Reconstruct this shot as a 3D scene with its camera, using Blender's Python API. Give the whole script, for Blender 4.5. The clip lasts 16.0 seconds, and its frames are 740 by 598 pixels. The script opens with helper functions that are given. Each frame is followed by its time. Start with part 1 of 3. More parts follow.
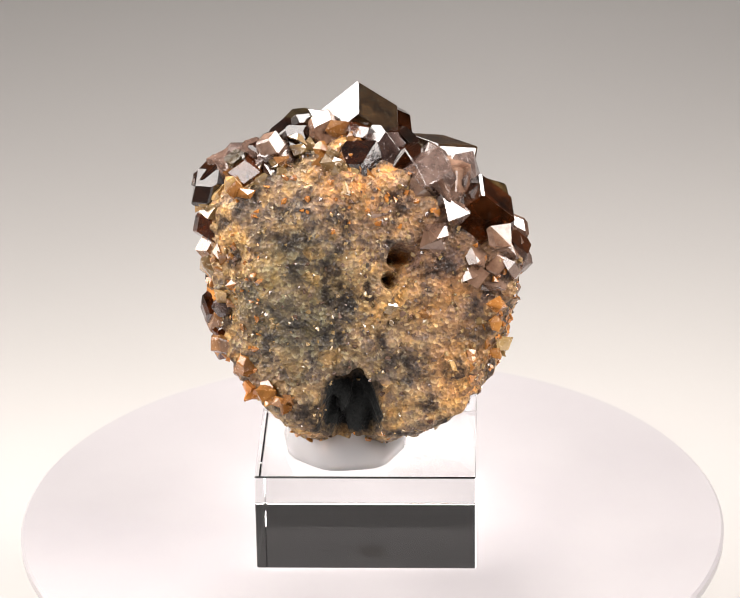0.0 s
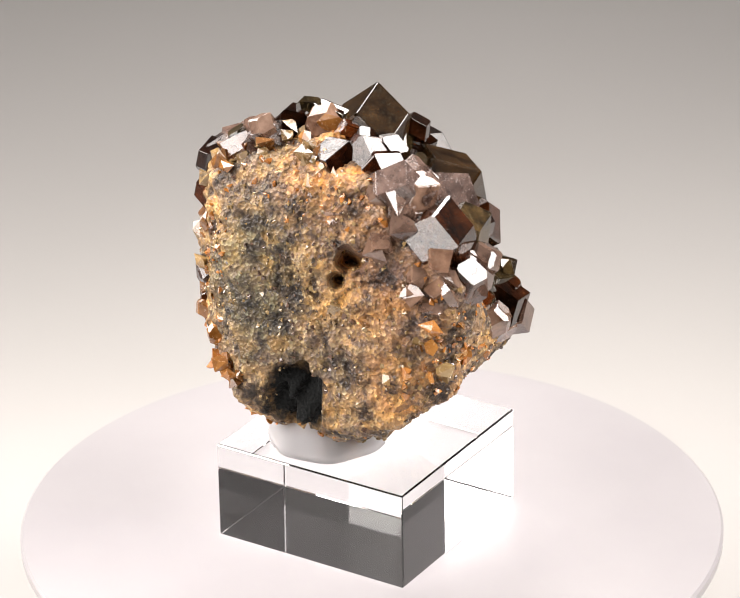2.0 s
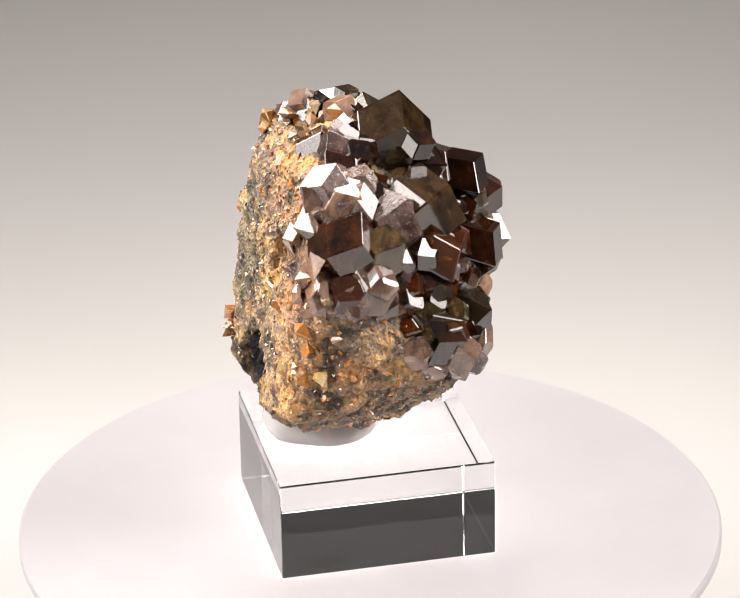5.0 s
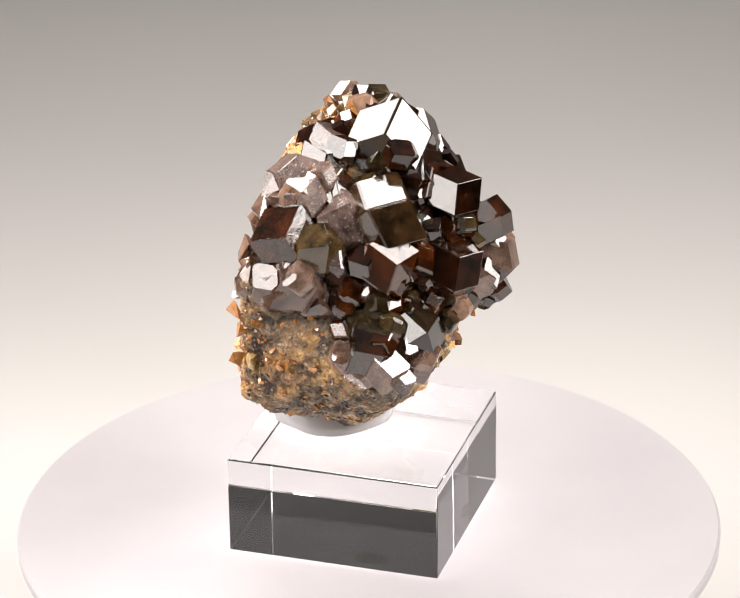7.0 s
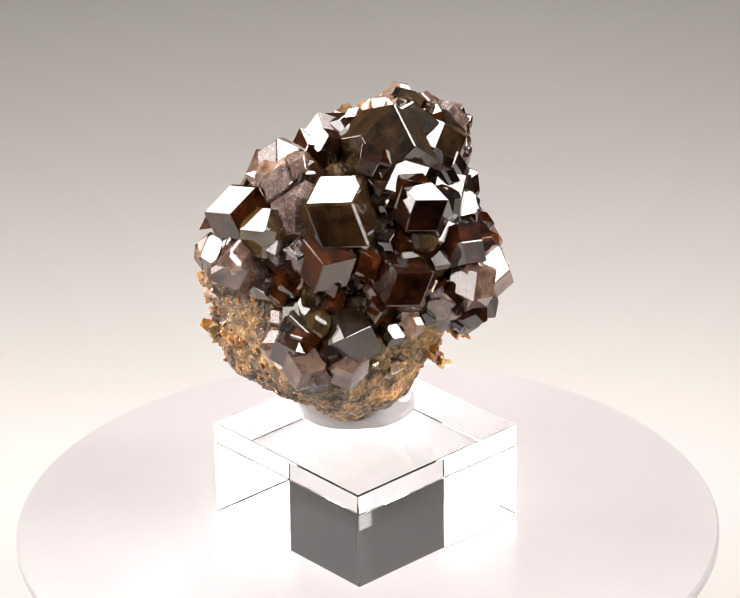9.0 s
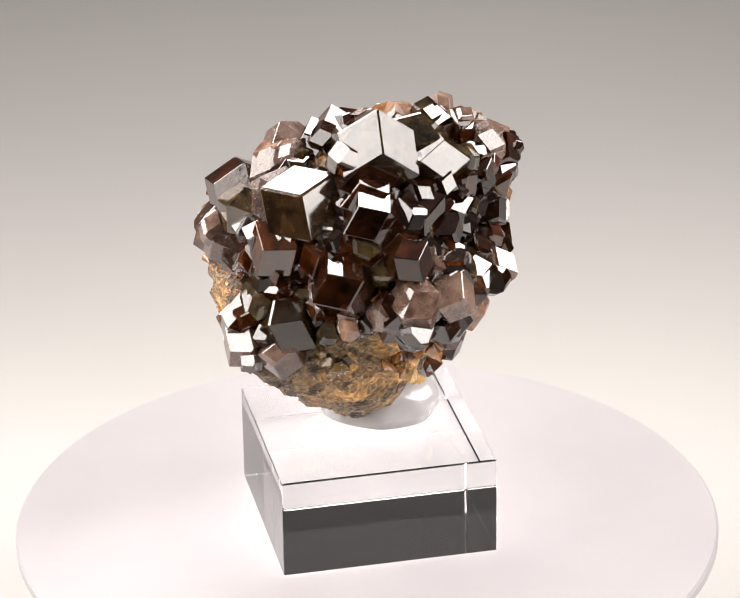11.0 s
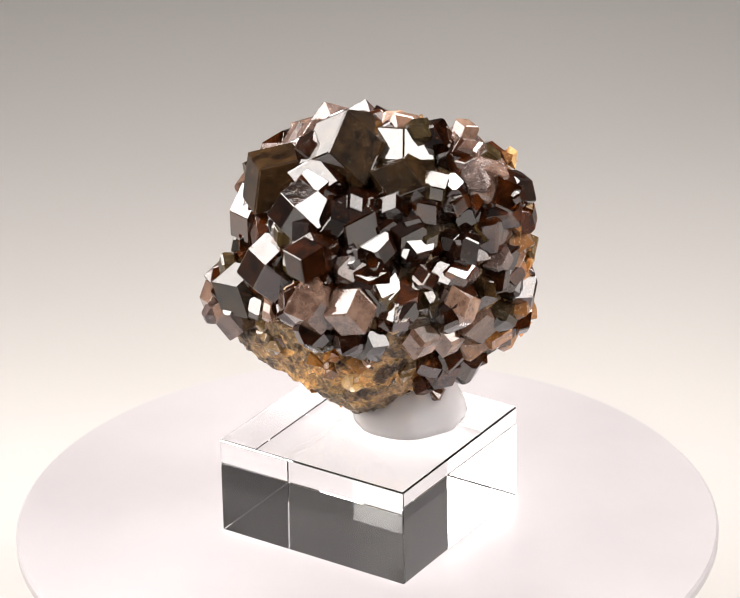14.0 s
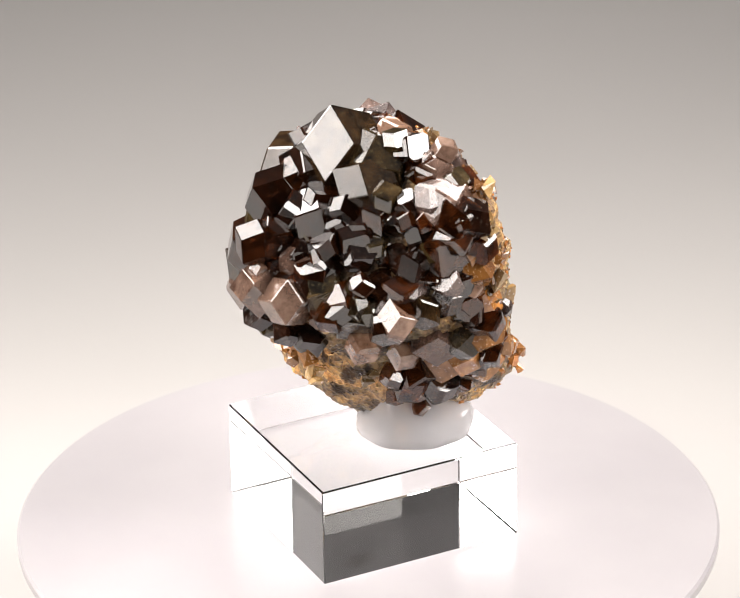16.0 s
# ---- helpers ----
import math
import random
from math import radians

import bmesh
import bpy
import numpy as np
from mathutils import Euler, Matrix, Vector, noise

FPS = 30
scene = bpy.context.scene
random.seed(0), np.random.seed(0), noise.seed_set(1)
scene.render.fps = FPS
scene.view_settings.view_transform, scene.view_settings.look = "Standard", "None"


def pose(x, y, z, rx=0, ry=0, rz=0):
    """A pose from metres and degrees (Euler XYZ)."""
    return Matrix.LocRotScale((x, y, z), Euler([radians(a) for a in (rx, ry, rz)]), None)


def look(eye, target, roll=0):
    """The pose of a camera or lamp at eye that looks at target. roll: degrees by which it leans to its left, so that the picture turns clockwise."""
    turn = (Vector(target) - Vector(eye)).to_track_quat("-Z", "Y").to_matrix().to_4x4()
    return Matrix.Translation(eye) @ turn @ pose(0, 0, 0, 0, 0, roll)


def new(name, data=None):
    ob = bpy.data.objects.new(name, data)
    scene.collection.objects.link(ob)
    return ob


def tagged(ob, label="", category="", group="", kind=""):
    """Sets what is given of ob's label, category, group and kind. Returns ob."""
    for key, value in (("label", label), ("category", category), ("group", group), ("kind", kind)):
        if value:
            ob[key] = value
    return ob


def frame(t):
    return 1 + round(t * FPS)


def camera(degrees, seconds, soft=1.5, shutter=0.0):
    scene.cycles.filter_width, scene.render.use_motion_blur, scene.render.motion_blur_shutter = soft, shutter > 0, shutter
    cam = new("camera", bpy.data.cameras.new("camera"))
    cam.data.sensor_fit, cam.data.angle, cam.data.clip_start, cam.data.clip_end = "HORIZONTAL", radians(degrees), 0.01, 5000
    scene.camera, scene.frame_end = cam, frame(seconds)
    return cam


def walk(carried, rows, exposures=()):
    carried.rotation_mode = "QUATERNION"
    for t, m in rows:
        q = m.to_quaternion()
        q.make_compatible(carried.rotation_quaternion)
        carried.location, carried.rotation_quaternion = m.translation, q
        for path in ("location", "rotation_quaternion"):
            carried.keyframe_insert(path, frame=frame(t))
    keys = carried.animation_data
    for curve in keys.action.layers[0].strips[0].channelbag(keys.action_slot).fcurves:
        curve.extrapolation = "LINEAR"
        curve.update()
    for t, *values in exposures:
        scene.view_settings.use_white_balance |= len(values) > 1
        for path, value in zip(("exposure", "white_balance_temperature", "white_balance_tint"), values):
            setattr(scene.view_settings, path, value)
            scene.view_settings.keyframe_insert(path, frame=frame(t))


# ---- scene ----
RATE = 15.067          # degrees a second, clockwise from above
cam = camera(12.247, 16.0, soft=0.45)
EYE = pose(0, -0.4643, 0.2554, 90 - 25.222, 0, -0.074) @ pose(0, 0, 0, 0, 0, -0.88)
walk(cam, [(0.0, EYE), (16.0, EYE)], exposures=[(0.0, 0.0), (16.0, 0.0)])
cam.data.dof.use_dof = True
cam.data.dof.focus_distance = 0.510
cam.data.dof.aperture_fstop = 44.0

# ---------------------------------------------------------------- light
world = bpy.data.worlds.new("world")
scene.world = world
world.use_nodes = True
world.node_tree.nodes["Background"].inputs[0].default_value = (1.0, 0.97, 0.94, 1)
world.node_tree.nodes["Background"].inputs[1].default_value = 0.12


def softbox(name, eye, target, sx, sy, power, colour, spread=72):
    la = bpy.data.lights.new(name, "AREA")
    la.shape, la.size, la.size_y, la.energy, la.color = "RECTANGLE", sx, sy, power, colour
    la.spread = radians(spread)
    ob = new(name, la)
    ob.matrix_world = look(eye, target)
    return ob


softbox("softbox_left", (-0.330, 0.115, 0.262), (0.0, -0.04, 0.02), 0.36, 0.30, 0.72, (1.0, 0.935, 0.895))
softbox("softbox_front", (-0.315, -0.175, 0.262), (0.0, -0.04, 0.02), 0.32, 0.30, 0.52, (1.0, 0.935, 0.895))
softbox("softbox_right", (0.335, -0.100, 0.270), (0.0, -0.05, 0.02), 0.46, 0.25, 0.95, (1.0, 0.935, 0.895))
softbox("softbox_top", (0.0, 0.215, 0.390), (0.0, -0.05, 0.02), 0.30, 0.20, 0.34, (1.0, 0.935, 0.895), 50)


# ---------------------------------------------------------------- materials
def material(name):
    m = bpy.data.materials.new(name)
    m.use_nodes = True
    nt = m.node_tree
    return m, nt, nt.nodes["Principled BSDF"]


def node(nt, kind, **kw):
    n = nt.nodes.new(kind)
    for k, v in kw.items():
        n.inputs[k].default_value = v
    return n


def ramp(nt, src, stops):
    r = nt.nodes.new("ShaderNodeValToRGB")
    e = r.color_ramp.elements
    while len(e) < len(stops):
        e.new(0.5)
    for el, (pos, col) in zip(e, stops):
        el.position, el.color = pos, (*col, 1)
    nt.links.new(src, r.inputs[0])
    return r


def mix(nt, fac, a, b, mode="MIX"):
    n = nt.nodes.new("ShaderNodeMix")
    n.data_type, n.blend_type = "RGBA", mode
    for s, v in ((n.inputs[0], fac), (n.inputs[6], a), (n.inputs[7], b)):
        if isinstance(v, (int, float)):
            s.default_value = v
        elif isinstance(v, tuple):
            s.default_value = (*v, 1)
        else:
            nt.links.new(v, s)
    return n.outputs[2]


def paper_material():
    m, nt, b = material("backdrop_paper")
    tc = nt.nodes.new("ShaderNodeTexCoord")
    n = node(nt, "ShaderNodeTexNoise", Scale=6.0, Detail=4.0)
    nt.links.new(tc.outputs["Object"], n.inputs["Vector"])
    r = ramp(nt, n.outputs[0], [(0.3, (0.42, 0.409, 0.397)), (0.7, (0.45, 0.439, 0.427))])
    nt.links.new(r.outputs[0], b.inputs["Base Color"])
    b.inputs["Roughness"].default_value = 0.8
    return m


def disc_material():
    m, nt, b = material("white_plastic")
    tc = nt.nodes.new("ShaderNodeTexCoord")
    n = node(nt, "ShaderNodeTexNoise", Scale=40.0, Detail=5.0)
    nt.links.new(tc.outputs["Object"], n.inputs["Vector"])
    r = ramp(nt, n.outputs[0], [(0.3, (0.305, 0.292, 0.302)), (0.7, (0.332, 0.318, 0.328))])
    nt.links.new(r.outputs[0], b.inputs["Base Color"])
    b.inputs["Roughness"].default_value = 0.3
    return m


def wall_material():
    m, nt, b = material("dark_wall")
    n = node(nt, "ShaderNodeTexNoise", Scale=3.0, Detail=4.0)
    r = ramp(nt, n.outputs[0], [(0.3, (0.05, 0.05, 0.05)), (0.7, (0.07, 0.07, 0.07))])
    nt.links.new(r.outputs[0], b.inputs["Base Color"])
    b.inputs["Roughness"].default_value = 0.8
    return m


def wood_material():
    m, nt, b = material("pale_wood")
    tc = nt.nodes.new("ShaderNodeTexCoord")
    w = node(nt, "ShaderNodeTexWave", Scale=6.0, Distortion=6.0, Detail=4.0)
    nt.links.new(tc.outputs["Object"], w.inputs["Vector"])
    r = ramp(nt, w.outputs["Color"], [(0.0, (0.30, 0.20, 0.11)), (1.0, (0.40, 0.28, 0.17))])
    nt.links.new(r.outputs[0], b.inputs["Base Color"])
    b.inputs["Roughness"].default_value = 0.5
    return m


def dark_material():
    m, nt, b = material("dark_plastic")
    b.inputs["Base Color"].default_value = (0.03, 0.03, 0.032, 1)
    b.inputs["Roughness"].default_value = 0.5
    return m


def acrylic_material():
    m, nt, b = material("clear_acrylic")
    b.inputs["Base Color"].default_value = (0.865, 0.87, 0.87, 1)
    b.inputs["Transmission Weight"].default_value = 1.0
    b.inputs["Roughness"].default_value = 0.0
    b.inputs["IOR"].default_value = 1.49
    return m


def putty_material():
    m, nt, b = material("clear_gel")
    b.inputs["Base Color"].default_value = (0.96, 0.95, 0.97, 1)
    b.inputs["Transmission Weight"].default_value = 0.66
    b.inputs["Roughness"].default_value = 0.05
    b.inputs["IOR"].default_value = 1.4
    return m


def garnet_material(name, dark, light, transmission, rough, dust, coat_colour=None):
    """Translucent crystal: body colour that varies inside and from crystal to crystal, dusty specks on the faces."""
    m, nt, b = material(name)
    tc = nt.nodes.new("ShaderNodeTexCoord")
    oi = nt.nodes.new("ShaderNodeObjectInfo")
    n = node(nt, "ShaderNodeTexNoise", Scale=330.0, Detail=5.0, Roughness=0.6)
    sp = node(nt, "ShaderNodeTexNoise", Scale=1900.0, Detail=4.0, Roughness=0.7)
    add = nt.nodes.new("ShaderNodeVectorMath")
    nt.links.new(tc.outputs["Object"], add.inputs[0])
    nt.links.new(oi.outputs["Random"], add.inputs[1])
    for q in (n, sp):
        nt.links.new(add.outputs[0], q.inputs["Vector"])
    r = ramp(nt, n.outputs[0], [(0.36, dark), (0.66, light)])
    r2 = ramp(nt, oi.outputs["Random"], [(0.0, (0.55, 0.5, 0.5)), (0.6, (1.0, 0.97, 0.95)), (1.0, (1.5, 1.3, 1.1))])
    col = mix(nt, 1.0, r.outputs[0], r2.outputs[0], "MULTIPLY")
    specks = ramp(nt, sp.outputs[0], [(0.56, (0, 0, 0)), (0.68, (dust, dust, dust))])
    col = mix(nt, specks.outputs[0], col, coat_colour or (0.40, 0.34, 0.27))
    nt.links.new(col, b.inputs["Base Color"])
    rr = ramp(nt, sp.outputs[0], [(0.4, (rough, rough, rough)), (0.7, (rough + 0.25 * dust, ) * 3)])
    nt.links.new(rr.outputs[0], b.inputs["Roughness"])
    b.inputs["IOR"].default_value = 1.88
    b.inputs["Transmission Weight"].default_value = transmission
    bump = node(nt, "ShaderNodeBump", Strength=0.13, Distance=0.0002)
    nt.links.new(n.outputs[0], bump.inputs["Height"])
    nt.links.new(bump.outputs[0], b.inputs["Normal"])
    return m


def matrix_material():
    """Granular rock: sub-millimetre grains in gold, tan, grey and mauve, with blotches, and one black patch."""
    m, nt, b = material("matrix_rock")
    tc = nt.nodes.new("ShaderNodeTexCoord")
    obj = tc.outputs["Object"]
    warp = node(nt, "ShaderNodeTexNoise", Scale=700.0, Detail=3.0)
    nt.links.new(obj, warp.inputs["Vector"])
    add = nt.nodes.new("ShaderNodeVectorMath")
    add.operation = "MULTIPLY_ADD"
    nt.links.new(warp.outputs["Color"], add.inputs[0])
    add.inputs[1].default_value = (0.0007, 0.0007, 0.0007)
    nt.links.new(obj, add.inputs[2])
    v1 = node(nt, "ShaderNodeTexVoronoi", Scale=1900.0)
    v2 = node(nt, "ShaderNodeTexVoronoi", Scale=430.0)
    big = node(nt, "ShaderNodeTexNoise", Scale=75.0, Detail=5.0, Roughness=0.65)
    mid = node(nt, "ShaderNodeTexNoise", Scale=240.0, Detail=5.0, Roughness=0.65)
    for q in (v1, v2, mid):
        nt.links.new(add.outputs[0], q.inputs["Vector"])
    nt.links.new(obj, big.inputs["Vector"])
    fine = ramp(nt, v1.outputs["Color"], [(0.08, (0.03, 0.024, 0.022)), (0.28, (0.20, 0.135, 0.115)), (0.5, (0.36, 0.25, 0.17)),
                                          (0.72, (0.47, 0.345, 0.18)), (0.92, (0.84, 0.76, 0.60))])
    grain = ramp(nt, v2.outputs["Color"], [(0.1, (0.09, 0.08, 0.085)), (0.4, (0.36, 0.26, 0.21)), (0.65, (0.46, 0.34, 0.21)), (0.9, (0.62, 0.38, 0.15))])
    col = mix(nt, 0.5, fine.outputs[0], grain.outputs[0])
    tone = ramp(nt, big.outputs[0], [(0.36, (0.34, 0.36, 0.35)), (0.5, (0.74, 0.70, 0.62)), (0.64, (1.18, 0.98, 0.60))])
    col = mix(nt, 1.0, col, tone.outputs[0], "MULTIPLY")
    pores = ramp(nt, mid.outputs[0], [(0.38, (0.13, 0.11, 0.11)), (0.48, (0.9, 0.9, 0.9)), (0.60, (1.45, 1.34, 1.12))])
    col = mix(nt, 1.0, col, pores.outputs[0], "MULTIPLY")
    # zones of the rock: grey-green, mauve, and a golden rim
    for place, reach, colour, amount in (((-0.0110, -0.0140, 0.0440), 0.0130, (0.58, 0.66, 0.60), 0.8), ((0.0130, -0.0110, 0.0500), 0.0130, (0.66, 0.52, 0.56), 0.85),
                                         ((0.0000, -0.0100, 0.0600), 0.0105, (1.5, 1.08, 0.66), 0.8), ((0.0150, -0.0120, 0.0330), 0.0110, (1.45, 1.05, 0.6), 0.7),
                                         # darkness of the gaps between crystals, put into the rock's colour as garnet
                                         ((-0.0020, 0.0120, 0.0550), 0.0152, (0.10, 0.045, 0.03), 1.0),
                                         # pale tan band, with bounce light for the shaded underside painted in
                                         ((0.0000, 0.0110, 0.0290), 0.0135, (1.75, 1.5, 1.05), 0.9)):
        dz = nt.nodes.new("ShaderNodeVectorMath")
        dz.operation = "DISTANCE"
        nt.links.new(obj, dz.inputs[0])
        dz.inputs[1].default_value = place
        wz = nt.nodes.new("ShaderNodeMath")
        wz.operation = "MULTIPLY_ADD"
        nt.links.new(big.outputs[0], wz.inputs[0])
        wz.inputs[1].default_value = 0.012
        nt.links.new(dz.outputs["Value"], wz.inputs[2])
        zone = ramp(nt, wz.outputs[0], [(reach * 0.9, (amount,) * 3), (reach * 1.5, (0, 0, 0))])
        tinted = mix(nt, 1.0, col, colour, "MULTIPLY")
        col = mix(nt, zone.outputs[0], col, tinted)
    # black patch low on the back: dark mineral, plus the cavity's shade painted in
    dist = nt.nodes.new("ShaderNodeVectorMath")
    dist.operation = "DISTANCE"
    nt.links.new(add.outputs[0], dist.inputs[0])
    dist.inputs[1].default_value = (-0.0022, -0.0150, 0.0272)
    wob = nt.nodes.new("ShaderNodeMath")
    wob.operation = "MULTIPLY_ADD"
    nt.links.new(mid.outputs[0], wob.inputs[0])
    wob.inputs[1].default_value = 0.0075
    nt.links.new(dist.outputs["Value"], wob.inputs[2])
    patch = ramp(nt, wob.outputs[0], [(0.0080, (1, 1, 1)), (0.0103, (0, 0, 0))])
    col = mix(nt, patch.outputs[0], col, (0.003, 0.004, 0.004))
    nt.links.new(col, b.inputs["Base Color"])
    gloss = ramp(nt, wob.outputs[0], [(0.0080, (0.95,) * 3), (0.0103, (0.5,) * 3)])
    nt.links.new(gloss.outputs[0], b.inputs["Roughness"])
    b.inputs["IOR"].default_value = 1.5
    hsum = nt.nodes.new("ShaderNodeMath")
    nt.links.new(v1.outputs["Distance"], hsum.inputs[0])
    nt.links.new(v2.outputs["Distance"], hsum.inputs[1])
    bump = node(nt, "ShaderNodeBump", Strength=0.75, Distance=0.0004)
    nt.links.new(hsum.outputs[0], bump.inputs["Height"])
    nt.links.new(bump.outputs[0], b.inputs["Normal"])
    return m


PAPER, WHITE, DARK, WALL, WOOD = paper_material(), disc_material(), dark_material(), wall_material(), wood_material()
ACRYLIC, GEL, ROCK = acrylic_material(), putty_material(), matrix_material()
BROWN = garnet_material("brown_garnet", (0.025, 0.008, 0.003), (0.30, 0.085, 0.02), 0.82, 0.03, 0.16)
DARK_BROWN = garnet_material("dark_garnet", (0.010, 0.004, 0.002), (0.10, 0.030, 0.010), 0.78, 0.035, 0.12)
SMOKY = garnet_material("smoky_garnet", (0.12, 0.065, 0.045), (0.42, 0.28, 0.21), 0.4, 0.06, 0.2, (0.5, 0.42, 0.34))
AMBER = garnet_material("amber_garnet", (0.26, 0.10, 0.02), (0.58, 0.27, 0.07), 0.25, 0.2, 0.4, (0.6, 0.4, 0.18))
GOLD = garnet_material("golden_grain", (0.24, 0.15, 0.06), (0.56, 0.40, 0.18), 0.15, 0.2, 0.4, (0.8, 0.7, 0.5))
COATED = garnet_material("coated_garnet", (0.014, 0.007, 0.003), (0.085, 0.048, 0.019), 0.65, 0.09, 0.17, (0.36, 0.35, 0.24))
MAUVE = garnet_material("mauve_garnet", (0.06, 0.034, 0.027), (0.30, 0.21, 0.18), 0.4, 0.18, 0.45, (0.52, 0.44, 0.42))
OLIVE = garnet_material("olive_garnet", (0.014, 0.009, 0.004), (0.17, 0.115, 0.045), 0.6, 0.05, 0.45, (0.36, 0.30, 0.16))
BLACK = garnet_material("black_garnet", (0.004, 0.002, 0.0015), (0.035, 0.012, 0.006), 0.45, 0.03, 0.15)


def part(name, bm, mat, parent=None, label="", smooth=False):
    me = bpy.data.meshes.new(name)
    bm.to_mesh(me)
    bm.free()
    for f in me.polygons:
        f.use_smooth = smooth
    me.materials.append(mat)
    ob = new(name, me)
    if parent is not None:
        ob.parent = parent
    if label:
        ob["label"] = label
    return ob


def grid_mesh(rings, closed_u=True):
    """A bmesh skin over rings of points."""
    bm = bmesh.new()
    vs = [[bm.verts.new(q) for q in ring] for ring in rings]
    for a, c in zip(vs, vs[1:]):
        n = len(a)
        for i in range(n if closed_u else n - 1):
            bm.faces.new((a[i], a[(i + 1) % n], c[(i + 1) % n], c[i]))
    return bm, vs


def lathe(profile, n=128):
    rings = [[(r * math.cos(2 * math.pi * i / n), r * math.sin(2 * math.pi * i / n), z) for i in range(n)] for r, z in profile]
    bm, vs = grid_mesh(rings)
    bm.faces.new(vs[0])
    bm.faces.new(vs[-1])
    bmesh.ops.recalc_face_normals(bm, faces=bm.faces)
    return bm


# ---------------------------------------------------------------- the studio
TABLE = -0.034


def backdrop():
    prof = [(-0.8, 0.0), (-0.6, 0.0), (0.10, 0.0)]
    r = 0.45
    for i in range(1, 25):
        a = radians(50) * i / 24
        prof.append((0.10 + r * math.sin(a), r * (1 - math.cos(a))))
    y, z = prof[-1]
    prof.append((y + 0.55, z + 0.66))
    rings = [[(x, y, TABLE + z) for x in (-0.7, -0.4, 0.0, 0.4, 0.7)] for y, z in prof]
    bm, _ = grid_mesh(rings, False)
    ob = part("backdrop", bm, PAPER, smooth=True)
    return tagged(ob, "seamless pale grey paper sweep curving up behind the turntable", "backdrop", kind="structure")


backdrop()


def table():
    """The table under the paper."""
    root = new("table")

    def box(name, x, y, z, sx, sy, sz, label=""):
        bm = bmesh.new()
        bmesh.ops.create_cube(bm, size=1.0, matrix=Matrix.Translation((x, y, z)) @ Matrix.Diagonal((sx, sy, sz, 1)))
        bmesh.ops.bevel(bm, geom=bm.edges[:], offset=0.003, segments=2, affect="EDGES", profile=0.5)
        return part(name, bm, WOOD, root, label)

    box("tabletop", 0.0, -0.25, TABLE - 0.0165, 1.7, 1.2, 0.03)
    for x in (-0.78, 0.78):
        for y in (-0.78, 0.28):
            box("leg", x, y, (TABLE - 0.0325 - 0.7) / 2, 0.05, 0.05, 0.7 + TABLE - 0.0325)
    return tagged(root, "plain pale wooden table under the paper sweep", "table")


table()


# Unseen walls added for dark reflections, left without a ceiling to admit fill light.
def room():
    me = bmesh.new()
    bmesh.ops.create_cube(me, size=1.0, matrix=Matrix.Translation((0, 0, 0.6)) @ Matrix.Diagonal((4.4, 4.4, 2.6, 1)))
    bmesh.ops.delete(me, geom=[f for f in me.faces if f.normal.z > 0.5], context="FACES_ONLY")
    bmesh.ops.reverse_faces(me, faces=me.faces[:])
    ob = part("wall_studio", me, WALL)
    return tagged(ob, "plain dark grey studio walls, unseen, with no ceiling so fill light enters", "wall", kind="structure")


room()


def turntable():
    root = new("turntable")
    R = 0.0537
    bm = lathe([(R - 0.0004, -0.0019), (R, -0.0016), (R, -0.0004), (R - 0.0004, 0.0)], 192)
    bmesh.ops.translate(bm, verts=bm.verts[:], vec=(0.0004, 0, 0))   # the top sits slightly off its axle
    part("disc", bm, WHITE, root)
    part("motor_housing", lathe([(0.043, TABLE), (0.0445, TABLE + 0.002), (0.0445, -0.0075), (0.040, -0.0060), (0.012, -0.0060), (0.012, -0.0020)], 128), DARK, root, "black plastic motor housing")
    return tagged(root, "motorised turntable with a round white plastic top", "turntable")


TURNTABLE = turntable()


# ---------------------------------------------------------------- block and gel
def acrylic_block():
    root = new("display_base")
    h, w = 0.0157, 0.0163
    bm = bmesh.new()
    bmesh.ops.create_cube(bm, size=1.0, matrix=pose(0, 0, 0, 0, 0, -2.306) @ Matrix.Translation((0.0001, -0.0006, h / 2 + 0.00015)) @ Matrix.Diagonal((2 * w, 2 * w, h - 0.0003, 1)))
    bmesh.ops.bevel(bm, geom=bm.edges[:], offset=0.00022, segments=2, affect="EDGES", profile=0.5)
    block = part("block", bm, ACRYLIC, root)
    block.visible_shadow = False
    return tagged(root, "square clear polished acrylic block standing on the turntable", "display base")


BASE = acrylic_block()


def gel_mount():
    root = new("mounting_gel")
    bm = lathe([(0.0088, 0.01572), (0.0091, 0.0160), (0.0090, 0.0172), (0.0083, 0.0188), (0.0076, 0.0205), (0.0072, 0.0225), (0.0060, 0.0245)], 72)
    for v in bm.verts:
        q = v.co * 170
        v.co.x += 0.0009 * noise.noise(q) - 0.0035
        v.co.y += 0.0009 * noise.noise(q + Vector((5, 0, 0))) - 0.0062
    part("gel", bm, GEL, root, smooth=True)
    return tagged(root, "clear mounting gel lump between block and mineral", "mounting gel")


GELMOUNT = gel_mount()


# ---------------------------------------------------------------- the mineral
CENTRE = Vector((-0.0005, -0.001, 0.042))
